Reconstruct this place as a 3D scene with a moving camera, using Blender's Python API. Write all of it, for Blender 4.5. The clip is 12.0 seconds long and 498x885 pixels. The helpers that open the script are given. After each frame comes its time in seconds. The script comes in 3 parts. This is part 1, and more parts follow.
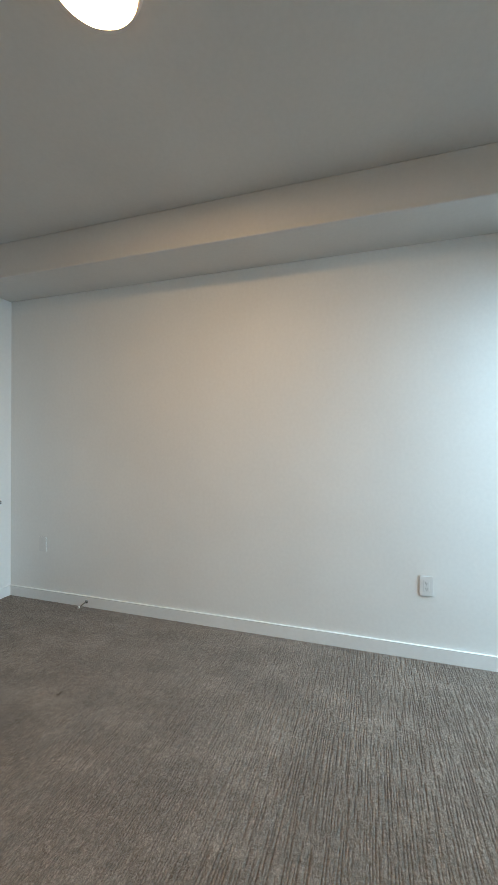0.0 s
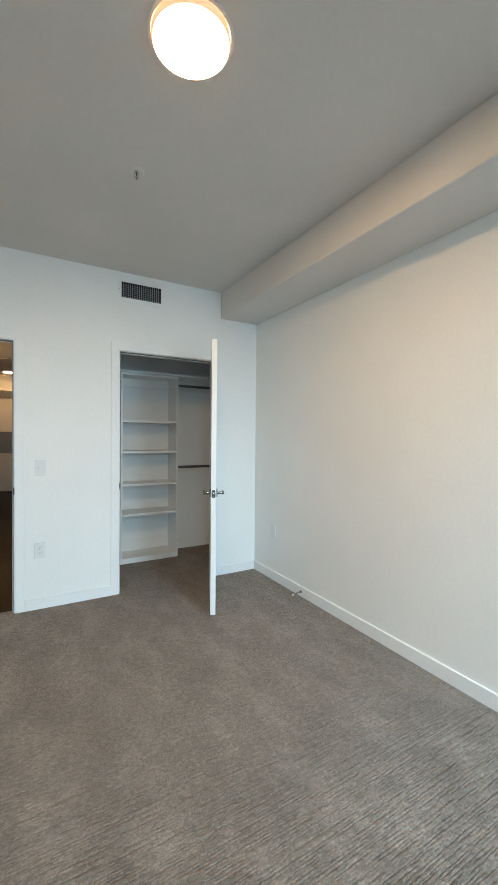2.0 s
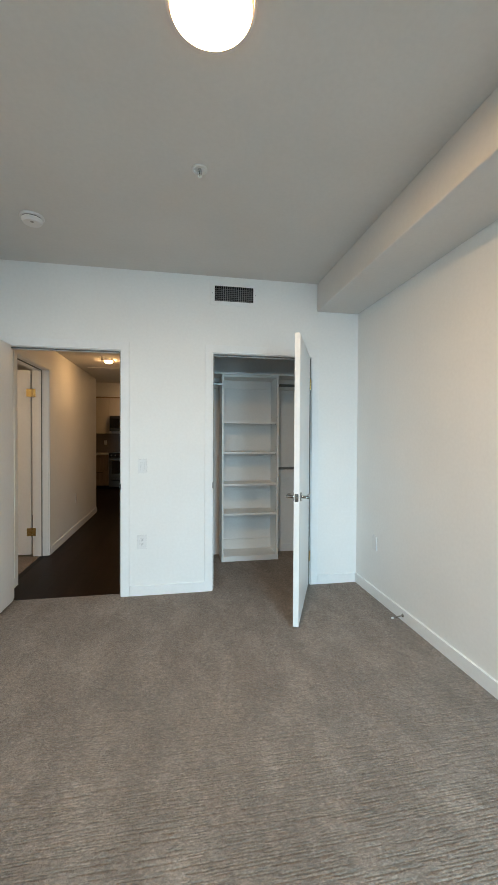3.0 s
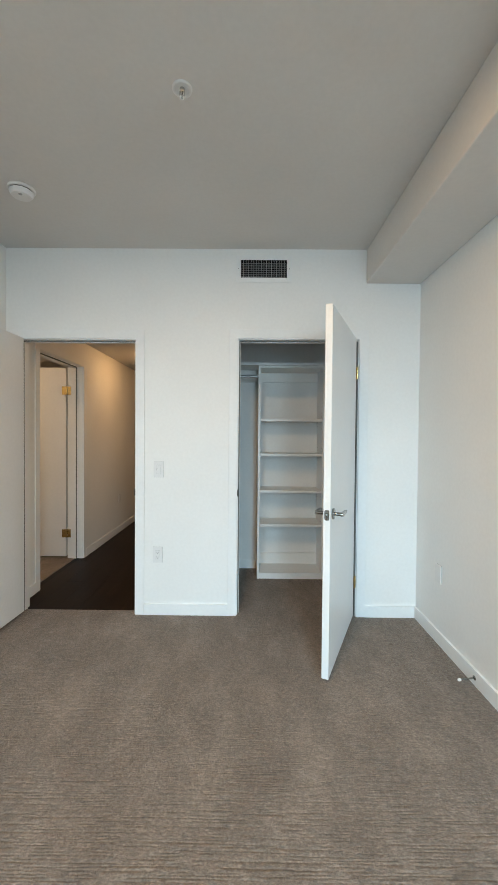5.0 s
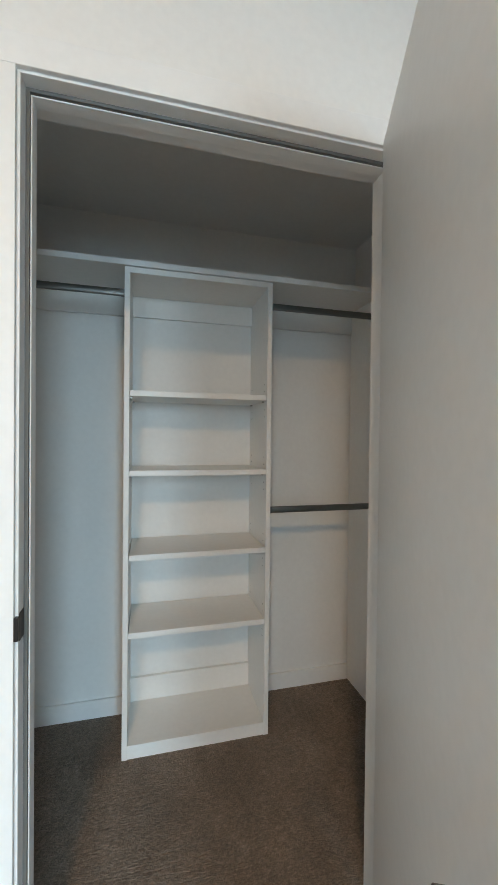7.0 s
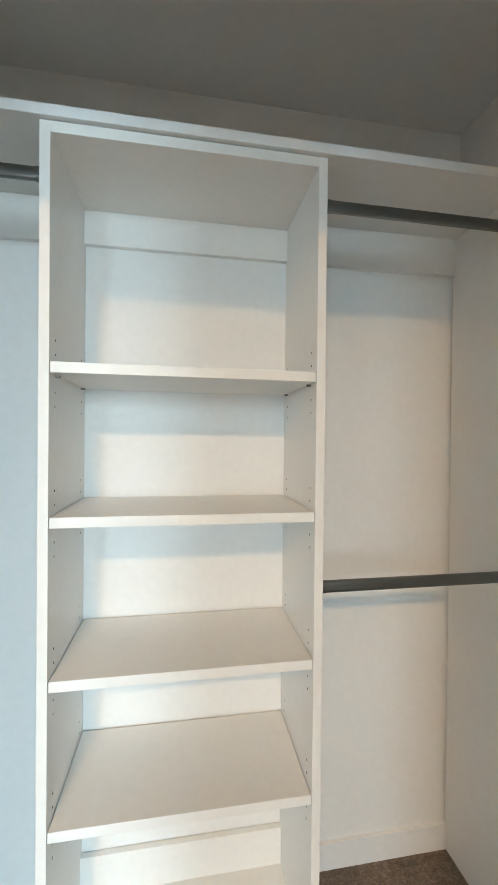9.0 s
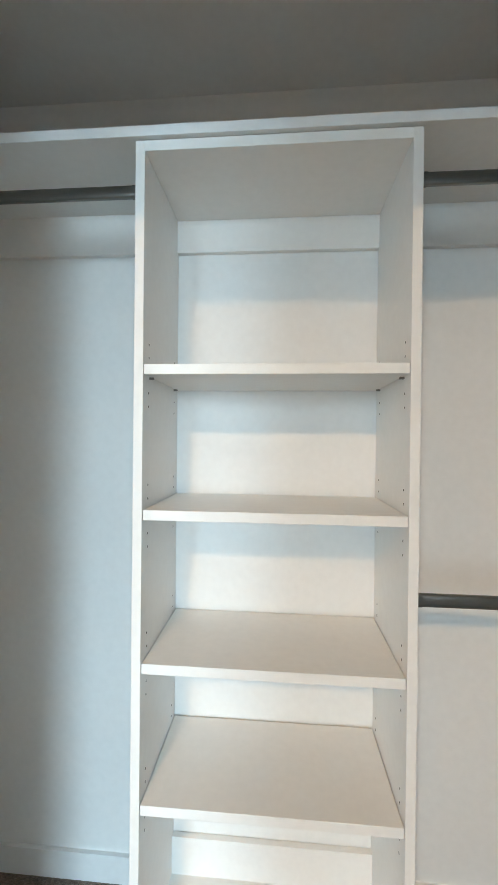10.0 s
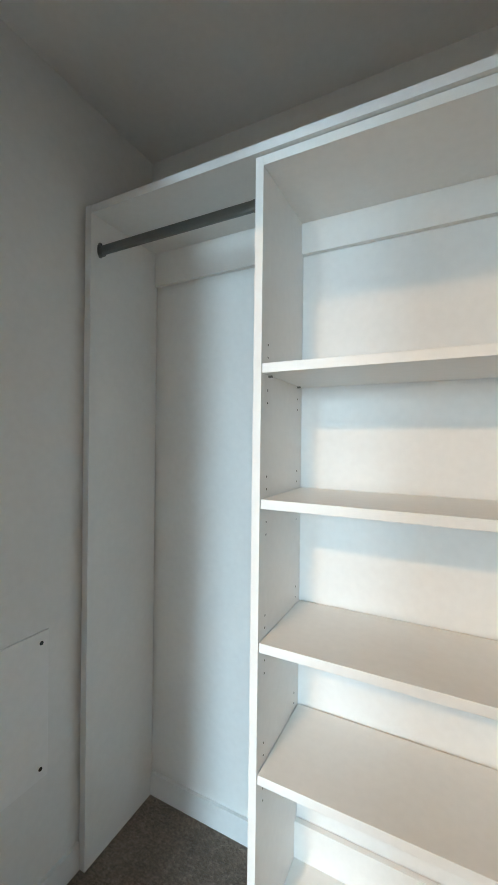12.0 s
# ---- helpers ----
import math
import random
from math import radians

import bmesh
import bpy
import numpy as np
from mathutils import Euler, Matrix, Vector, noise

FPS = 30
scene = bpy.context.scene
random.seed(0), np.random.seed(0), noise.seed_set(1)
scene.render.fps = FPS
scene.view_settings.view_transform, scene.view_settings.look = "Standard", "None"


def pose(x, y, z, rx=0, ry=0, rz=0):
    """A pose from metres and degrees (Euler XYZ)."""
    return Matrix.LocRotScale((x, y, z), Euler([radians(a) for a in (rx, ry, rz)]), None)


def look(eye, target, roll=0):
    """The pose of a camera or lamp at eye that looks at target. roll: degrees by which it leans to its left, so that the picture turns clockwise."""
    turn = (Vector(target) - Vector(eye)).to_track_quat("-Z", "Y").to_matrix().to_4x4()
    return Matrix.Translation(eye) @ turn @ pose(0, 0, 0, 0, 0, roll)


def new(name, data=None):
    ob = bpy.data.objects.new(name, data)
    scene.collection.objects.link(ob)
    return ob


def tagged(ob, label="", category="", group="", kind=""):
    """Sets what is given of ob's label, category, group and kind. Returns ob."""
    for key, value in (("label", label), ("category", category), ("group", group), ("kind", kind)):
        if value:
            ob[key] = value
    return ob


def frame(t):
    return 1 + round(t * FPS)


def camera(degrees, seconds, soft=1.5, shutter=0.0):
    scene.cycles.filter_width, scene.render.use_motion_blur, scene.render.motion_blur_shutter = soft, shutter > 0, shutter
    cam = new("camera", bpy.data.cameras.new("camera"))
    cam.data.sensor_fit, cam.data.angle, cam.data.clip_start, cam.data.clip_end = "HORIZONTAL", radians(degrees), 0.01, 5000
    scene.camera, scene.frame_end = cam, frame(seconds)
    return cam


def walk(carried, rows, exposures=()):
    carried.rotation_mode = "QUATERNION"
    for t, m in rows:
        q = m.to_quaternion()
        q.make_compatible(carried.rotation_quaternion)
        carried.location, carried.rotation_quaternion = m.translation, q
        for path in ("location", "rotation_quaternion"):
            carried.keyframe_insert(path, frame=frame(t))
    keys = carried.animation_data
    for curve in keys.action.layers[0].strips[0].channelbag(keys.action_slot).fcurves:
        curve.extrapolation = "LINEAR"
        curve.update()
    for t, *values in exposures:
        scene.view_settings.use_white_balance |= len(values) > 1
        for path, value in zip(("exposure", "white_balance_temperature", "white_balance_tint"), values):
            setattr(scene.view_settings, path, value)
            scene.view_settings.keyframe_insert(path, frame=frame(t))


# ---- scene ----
# ---- the camera and its walk ----
cam = camera(65.4, 12.0)
PATH = [
    (0, (-2.59, -3.012, 1.323), (-0.685, -2.401, 1.328), 0.1),
    (0.5, (-2.604, -3.23, 1.33), (-0.835, -2.296, 1.335), 0.3),
    (1, (-2.479, -3.364, 1.36), (-0.904, -2.132, 1.337), 0.5),
    (1.5, (-2.308, -3.431, 1.385), (-0.985, -1.932, 1.356), 0.4),
    (2, (-2.08, -3.487, 1.391), (-1.084, -1.753, 1.359), 0.5),
    (2.5, (-1.868, -3.506, 1.382), (-1.207, -1.619, 1.349), 0.3),
    (3, (-1.672, -3.458, 1.387), (-1.317, -1.49, 1.356), 0.3),
    (3.5, (-1.52, -3.452, 1.404), (-1.418, -1.455, 1.374), 0.3),
    (3.7, (-1.475, -3.449, 1.405), (-1.432, -1.45, 1.377), 0.2),
    (5.3, (-1.241, -2.714, 1.383), (-1.254, -0.715, 1.345), 0.5),
    (5.5, (-1.222, -2.515, 1.361), (-1.205, -0.515, 1.33), 0.5),
    (6, (-1.194, -1.992, 1.360), (-1.071, 0.004, 1.328), 0.5),
    (6.5, (-1.182, -1.432, 1.371), (-0.870, 0.544, 1.339), 0.6),
    (6.7, (-1.153, -1.215, 1.356), (-0.761, 0.746, 1.329), 0.6),
    (8.3, (-0.94, -0.163, 1.393), (-0.244, 1.711, 1.374), 0.6),
    (8.5, (-0.916, -0.144, 1.395), (-0.312, 1.763, 1.376), 0.7),
    (9, (-0.902, -0.119, 1.392), (-0.573, 1.854, 1.375), 0.6),
    (9.5, (-0.892, -0.109, 1.386), (-0.835, 1.89, 1.374), 0.6),
    (10, (-0.874, -0.099, 1.381), (-1.032, 1.895, 1.371), 0.6),
    (10.5, (-0.854, -0.103, 1.367), (-1.177, 1.871, 1.358), 0.6),
    (11, (-0.818, -0.1, 1.356), (-1.327, 1.834, 1.347), 0.6),
    (11.5, (-0.786, -0.098, 1.367), (-1.482, 1.777, 1.356), 0.6),
    (12, (-0.781, -0.096, 1.363), (-1.686, 1.688, 1.354), 0.7),
]
EXPOSURES = [(0.0, -1.54, 6900, 8), (0.5, -1.33, 6800, 7), (1.0, -1.17, 6750, 6), (3.5, -0.94, 6900, 7), (5.5, -0.85, 7000, 8), (6.0, -0.87, 7000, 7), (6.5, -0.85, 7000, 9), (8.3, 0.46, 7800, 12), (9.2, 0.42, 7380, 11), (10.0, 0.43, 7200, 11), (12.0, 0.46, 7200, 11)]
walk(cam, [(t, look(eye, target, roll)) for t, eye, target, roll in PATH], EXPOSURES)

# ---- world, daylight and exposure ----
CEIL = 2.805            # bedroom ceiling
SOUTH = -4.3            # window wall behind the walk
WINDOWS = ((-2.90, -2.00), (-0.95, -0.05))     # two tall window openings
WZ0, WZ1 = 0.10, 2.45

world = bpy.data.worlds.new("overcast_sky")
scene.world = world
world.use_nodes = True
_nt = world.node_tree
_sky = _nt.nodes.new("ShaderNodeTexSky")
_sky.sky_type = "NISHITA"
_sky.sun_disc = False
_sky.sun_elevation = radians(20)
_sky.sun_rotation = radians(140)
_nt.links.new(_sky.outputs[0], _nt.nodes["Background"].inputs[0])
_nt.nodes["Background"].inputs[1].default_value = 0.05

WINDOW_POWER = (114.0, 170.0)
LAMP_POWER = 330.0       # emission strength of the bedroom ceiling lamp
HALL_POWER = 330.0
KITCHEN_POWER = 170.0


def area_lamp(name, m, sx, sy, watts, colour, spread=180):
    data = bpy.data.lights.new(name, "AREA")
    data.shape, data.size, data.size_y = "RECTANGLE", sx, sy
    data.energy, data.color = watts, colour
    data.spread = radians(spread)
    ob = new(name, data)
    ob.matrix_world = m
    return ob


for (x0, x1), watts in zip(WINDOWS, WINDOW_POWER):
    area_lamp("window_daylight", pose((x0 + x1) / 2, SOUTH - 0.75, (WZ0 + WZ1) / 2 + 0.25, 90 - 41, 0, 0),
              x1 - x0, WZ1 - WZ0, watts, (0.50, 0.77, 1.0), 124)


# ---- materials ----
def node_mat(name):
    m = bpy.data.materials.new(name)
    m.use_nodes = True
    return m, m.node_tree, m.node_tree.nodes["Principled BSDF"]


def coords(nt, scale=(1, 1, 1), random_shift=False):
    tc = nt.nodes.new("ShaderNodeTexCoord")
    mp = nt.nodes.new("ShaderNodeMapping")
    mp.inputs["Scale"].default_value = scale
    nt.links.new(tc.outputs["Object"], mp.inputs["Vector"])
    if random_shift:
        info = nt.nodes.new("ShaderNodeObjectInfo")
        mul = nt.nodes.new("ShaderNodeVectorMath")
        mul.operation = "SCALE"
        mul.inputs[0].default_value = (7.3, 3.1, 5.7)
        nt.links.new(info.outputs["Random"], mul.inputs["Scale"])
        nt.links.new(mul.outputs[0], mp.inputs["Location"])
    return mp.outputs["Vector"]


def noise_tex(nt, vec, scale, detail=3.0, rough=0.5):
    n = nt.nodes.new("ShaderNodeTexNoise")
    n.inputs["Scale"].default_value = scale
    n.inputs["Detail"].default_value = detail
    n.inputs["Roughness"].default_value = rough
    nt.links.new(vec, n.inputs["Vector"])
    return n.outputs["Fac"]


def ramp(nt, fac, stops):
    r = nt.nodes.new("ShaderNodeValToRGB")
    while len(r.color_ramp.elements) < len(stops):
        r.color_ramp.elements.new(0.5)
    for e, (p, c) in zip(r.color_ramp.elements, stops):
        e.position, e.color = p, (*c, 1)
    nt.links.new(fac, r.inputs["Fac"])
    return r.outputs["Color"]


def mixed(nt, a, b, fac=0.5, mode="MULTIPLY"):
    x = nt.nodes.new("ShaderNodeMix")
    x.data_type, x.blend_type = "RGBA", mode
    x.inputs[0].default_value = fac
    nt.links.new(a, x.inputs[6])
    nt.links.new(b, x.inputs[7])
    return x.outputs[2]


def calc(nt, op, a, b):
    n = nt.nodes.new("ShaderNodeMath")
    n.operation = op
    for i, v in enumerate((a, b)):
        if isinstance(v, (int, float)):
            n.inputs[i].default_value = v
        else:
            nt.links.new(v, n.inputs[i])
    return n.outputs[0]


def bump(nt, bsdf, height, distance, strength=1.0):
    b = nt.nodes.new("ShaderNodeBump")
    b.inputs["Distance"].default_value = distance
    b.inputs["Strength"].default_value = strength
    nt.links.new(height, b.inputs["Height"])
    nt.links.new(b.outputs[0], bsdf.inputs["Normal"])


def paint(name, colour, rough=0.55, grain=160.0, relief=0.0004, spread=0.03, spec=0.35):
    """Painted or laminated surface: faint blotches, roller grain."""
    m, nt, p = node_mat(name)
    v = coords(nt)
    lo = tuple(c * (1 - spread) for c in colour)
    hi = tuple(min(1, c * (1 + spread)) for c in colour)
    big = ramp(nt, noise_tex(nt, v, 1.7, 3), [(0.3, lo), (0.7, hi)])
    small = ramp(nt, noise_tex(nt, v, 45, 2), [(0.3, (0.97, 0.97, 0.97)), (0.7, (1, 1, 1))])
    nt.links.new(mixed(nt, big, small, 1.0), p.inputs["Base Color"])
    p.inputs["Roughness"].default_value = rough
    p.inputs["Specular IOR Level"].default_value = spec
    if relief:
        bump(nt, p, noise_tex(nt, v, grain, 3, 0.6), relief, 0.6)
    return m


def metal(name, colour, rough, brushed=(300, 8, 8)):
    m, nt, p = node_mat(name)
    v = coords(nt, brushed)
    f = noise_tex(nt, v, 6, 2)
    nt.links.new(ramp(nt, f, [(0.3, tuple(c * 0.85 for c in colour)), (0.7, colour)]), p.inputs["Base Color"])
    p.inputs["Metallic"].default_value = 1
    p.inputs["Roughness"].default_value = rough
    bump(nt, p, f, 0.0002, 0.4)
    return m


def carpet_mat():
    """Taupe pile: fuzzy tufts, flecks and brushed patches; its rows are in the mesh."""
    m, nt, p = node_mat("taupe_carpet")
    v = coords(nt)
    tuft = noise_tex(nt, coords(nt, (110, 170, 110)), 1.0, 3, 0.7)
    fibre = noise_tex(nt, v, 420, 2, 0.7)
    pile = calc(nt, "ADD", calc(nt, "MULTIPLY", calc(nt, "SUBTRACT", tuft, 0.5), 1.05), calc(nt, "ADD", calc(nt, "MULTIPLY", fibre, 0.24), 0.36))
    base = ramp(nt, pile, [(0.10, (0.118, 0.088, 0.066)), (0.45, (0.270, 0.208, 0.163)), (0.75, (0.53, 0.425, 0.352))])
    brushed = noise_tex(nt, coords(nt, (5.2, 2.6, 1)), 1.0, 7, 0.70)
    patch = ramp(nt, brushed, [(0.36, (0.64, 0.625, 0.61)), (0.50, (0.77, 0.765, 0.76)), (0.58, (0.90, 0.90, 0.90)), (0.66, (1, 1, 1))])
    flecks = ramp(nt, noise_tex(nt, coords(nt, (38, 46, 44)), 1.0, 5, 0.7), [(0.34, (0.70, 0.69, 0.68)), (0.62, (1, 1, 1))])
    nt.links.new(mixed(nt, mixed(nt, base, patch, 1.0), flecks, 1.0), p.inputs["Base Color"])
    p.inputs["Roughness"].default_value = 0.95
    p.inputs["Specular IOR Level"].default_value = 0.1
    p.inputs["Sheen Weight"].default_value = 0.25
    p.inputs["Sheen Roughness"].default_value = 0.5
    bump(nt, p, pile, 0.008, 1.0)
    return m


def wood_mat(name, dark, light, scale=(26, 1.6, 26), rough=0.35, spec=0.4):
    m, nt, p = node_mat(name)
    v = coords(nt, scale, True)
    f = noise_tex(nt, v, 1.0, 5, 0.6)
    info = nt.nodes.new("ShaderNodeObjectInfo")
    tone = ramp(nt, info.outputs["Random"], [(0, (0.75, 0.75, 0.75)), (1, (1, 1, 1))])
    nt.links.new(mixed(nt, ramp(nt, f, [(0.3, dark), (0.7, light)]), tone, 1.0), p.inputs["Base Color"])
    p.inputs["Roughness"].default_value = rough
    p.inputs["Specular IOR Level"].default_value = spec
    bump(nt, p, f, 0.0006, 0.5)
    return m


def glow(name, colour, strength):
    m, nt, p = node_mat(name)
    p.inputs["Base Color"].default_value = (0.9, 0.9, 0.88, 1)
    p.inputs["Emission Color"].default_value = (*colour, 1)
    p.inputs["Emission Strength"].default_value = strength
    p.inputs["Roughness"].default_value = 0.4
    return m


WALL = paint("white_wall_paint", (0.84, 0.84, 0.825), 0.6, 210, 0.00015, 0.02)
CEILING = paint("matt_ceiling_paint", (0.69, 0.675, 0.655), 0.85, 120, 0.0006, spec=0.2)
TRIM = paint("satin_white_trim", (0.84, 0.845, 0.84), 0.55, 90, 0.00015)
DOOR = paint("satin_white_door", (0.80, 0.80, 0.79), 0.36, 60, 0.0002)
MELAMINE = paint("white_melamine", (0.84, 0.83, 0.805), 0.34, 500, 0.0001, 0.015)
PLASTIC = paint("white_plastic", (0.77, 0.77, 0.765), 0.3, 300, 0.00005, 0.01, 0.5)
CARPET = carpet_mat()
DARKWOOD = wood_mat("dark_walnut_plank", (0.0065, 0.0030, 0.0018), (0.018, 0.0084, 0.0045), rough=0.36, spec=0.07)
OAK = wood_mat("grey_oak_veneer", (0.20, 0.145, 0.10), (0.34, 0.26, 0.19), (30, 30, 2), 0.5)
NICKEL = metal("satin_nickel", (0.34, 0.335, 0.32), 0.20)
STEEL = metal("brushed_steel", (0.105, 0.088, 0.068), 0.46)
CHROME = metal("bright_metal", (0.62, 0.61, 0.59), 0.25)
BRONZE = metal("dark_strike_metal", (0.055, 0.052, 0.05), 0.4)
ROD = metal("dark_rod_metal", (0.25, 0.255, 0.25), 0.34, (4, 200, 200))
BRASS = metal("polished_brass", (0.76, 0.60, 0.29), 0.25)
BLACK = paint("black_glass", (0.012, 0.012, 0.013), 0.08, 100, 0, 0.1, 0.5)
DARK = paint("dark_void", (0.02, 0.02, 0.022), 0.8, 50, 0.0003, 0.2)
# pale grey for small parts and for the painted shadow outline of wall plates
PALEGREY = paint("pale_grey_and_edge_shade", (0.38, 0.38, 0.37), 0.7, 100, 0.0003, 0.1)
PANELWHITE = paint("bright_white_panel", (0.90, 0.90, 0.89), 0.45, 90, 0.0001, 0.01)
# dark grey of the seals, also painted shade in the closet hinge rebate
SEALSHADE = paint("grey_seal_shade", (0.17, 0.17, 0.165), 0.7, 100, 0.0003, 0.1)
SLAT = paint("grey_white_slat", (0.55, 0.56, 0.57), 0.5, 90, 0.0001)
# darker copy of the slat paint, with the recess shade in its colour
SLATSHADE = paint("rear_slat_shade", (0.26, 0.27, 0.28), 0.6, 90, 0.0001)
TILE = paint("grey_backsplash", (0.20, 0.18, 0.16), 0.3, 60, 0.0003, 0.1)
STONE = paint("pale_quartz", (0.70, 0.68, 0.64), 0.2, 60, 0, 0.06)
CABINET = paint("cream_cabinet_front", (0.68, 0.63, 0.56), 0.4, 60, 0.0001)
SNAG = paint("dark_yarn", (0.15, 0.12, 0.10), 0.9, 300, 0.0003, 0.2, 0.1)
RUBBER = paint("white_rubber", (0.75, 0.74, 0.71), 0.6, 100, 0.0002)
LAMPGLOW = glow("lamp_diffuser", (1.0, 0.64, 0.33), LAMP_POWER)
RIMGLOW = glow("lamp_rim", (1.0, 0.38, 0.09), 1.9)
SIDEFILL = glow("side_room_fill_glow", (1.0, 0.66, 0.38), 95.0)
HALLGLOW = glow("hall_diffuser", (1.0, 0.57, 0.25), HALL_POWER)
KITGLOW = glow("kitchen_diffuser", (1.0, 0.58, 0.27), KITCHEN_POWER)


# ---- builders ----
PLACES = {}


def box(bm, x0, x1, y0, y1, z0, z1, bevel=0.0):
    m = Matrix.LocRotScale(((x0 + x1) / 2, (y0 + y1) / 2, (z0 + z1) / 2), None, (x1 - x0, y1 - y0, z1 - z0))
    made = bmesh.ops.create_cube(bm, size=1, matrix=m)["verts"]
    if bevel:
        edges = list({e for v in made for e in v.link_edges})
        bmesh.ops.bevel(bm, geom=edges, offset=bevel, segments=2, affect="EDGES", profile=0.5)
    return bm


def boxes(*rows, bevel=0.0):
    bm = bmesh.new()
    for r in rows:
        box(bm, *r, bevel=bevel)
    return bm


def turned(profile, m=None, seg=32):
    """A solid of revolution round local z from (radius, height) pairs."""
    bm = bmesh.new()
    rings = []
    for r, z in profile:
        if r < 1e-6:
            rings.append([bm.verts.new((0, 0, z))])
        else:
            rings.append([bm.verts.new((r * math.cos(2 * math.pi * i / seg), r * math.sin(2 * math.pi * i / seg), z)) for i in range(seg)])
    for a, b in zip(rings, rings[1:]):
        for i in range(seg):
            j = (i + 1) % seg
            if len(a) == 1 and len(b) > 1:
                bm.faces.new((a[0], b[i], b[j]))
            elif len(b) == 1 and len(a) > 1:
                bm.faces.new((a[i], a[j], b[0]))
            elif len(a) > 1:
                bm.faces.new((a[i], a[j], b[j], b[i]))
    bmesh.ops.recalc_face_normals(bm, faces=bm.faces)
    if m:
        bm.transform(m)
    return bm


def oval_bar(length, w, h, seg=24):
    """A bar along local x with an oval section."""
    bm = bmesh.new()
    ends = []
    for x in (0, length):
        ring = []
        for i in range(seg):
            a = 2 * math.pi * i / seg
            c, s = math.cos(a), math.sin(a)
            ring.append(bm.verts.new((x, w / 2 * math.copysign(abs(c) ** 0.6, c), h / 2 * math.copysign(abs(s) ** 0.8, s))))
        ends.append(ring)
    for i in range(seg):
        j = (i + 1) % seg
        bm.faces.new((ends[0][i], ends[0][j], ends[1][j], ends[1][i]))
    bm.faces.new(ends[0][::-1])
    bm.faces.new(ends[1])
    bmesh.ops.recalc_face_normals(bm, faces=bm.faces)
    return bm


def mesh_of(name, bm, material, smooth=False):
    me = bpy.data.meshes.new(name)
    bm.to_mesh(me)
    bm.free()
    me.materials.append(material)
    if smooth:
        for f in me.polygons:
            f.use_smooth = True
        me.set_sharp_from_angle(angle=radians(40))
    return me


def structure(name, bm, material, label, category):
    return tagged(new(name, mesh_of(name, bm, material)), label, category, kind="structure")


def thing(name, m, label, category, group=""):
    ob = new(name)
    ob.empty_display_size = 0.05
    ob.matrix_basis = m
    PLACES[ob] = m
    return tagged(ob, label, category, group)


def part(name, bm, material, parent, label="", local=False, smooth=False):
    """One mesh under a thing, a part or a piece of the setting; the bmesh is in world places unless local."""
    m = PLACES.get(parent, Matrix.Identity(4))
    if not local:
        bm.transform(m.inverted())
    ob = new(name, mesh_of(name, bm, material, smooth))
    ob.parent = parent
    PLACES[ob] = m
    return tagged(ob, label)


# ---- the shell: bedroom ----
WEST, EAST = -3.155, 0.0
CLO0, CLO1, CLOZ = -1.379, -0.459, 2.128      # closet doorway between casings
HAL0, HAL1, HALZ = -3.055, -2.159, 2.118      # hall doorway between casings
VX0, VX1, VZ0, VZ1 = -1.364, -1.016, 2.589, 2.723

ROW, DEEP = 0.0106, 0.0052             # carpet rows: spacing and groove depth
SECTION = ((0.37, 0.0), (0.46, 1.0), (0.55, 1.0), (0.64, 0.0))   # place in a row, share of the depth


def smooth_noise(rs, rows, cols, ny, nx):
    """Random grid of rows x cols spread smoothly over ny x nx."""
    g = rs.random((rows + 1, cols + 1))
    a, b = np.linspace(0, rows - 1e-6, ny), np.linspace(0, cols - 1e-6, nx)
    i, j = a.astype(int), b.astype(int)
    u, w = (a - i)[:, None], (b - j)[None, :]
    u, w = u * u * (3 - 2 * u), w * w * (3 - 2 * w)
    return (g[i][:, j] * (1 - u) + g[i + 1][:, j] * u) * (1 - w) + (g[i][:, j + 1] * (1 - u) + g[i + 1][:, j + 1] * u) * w


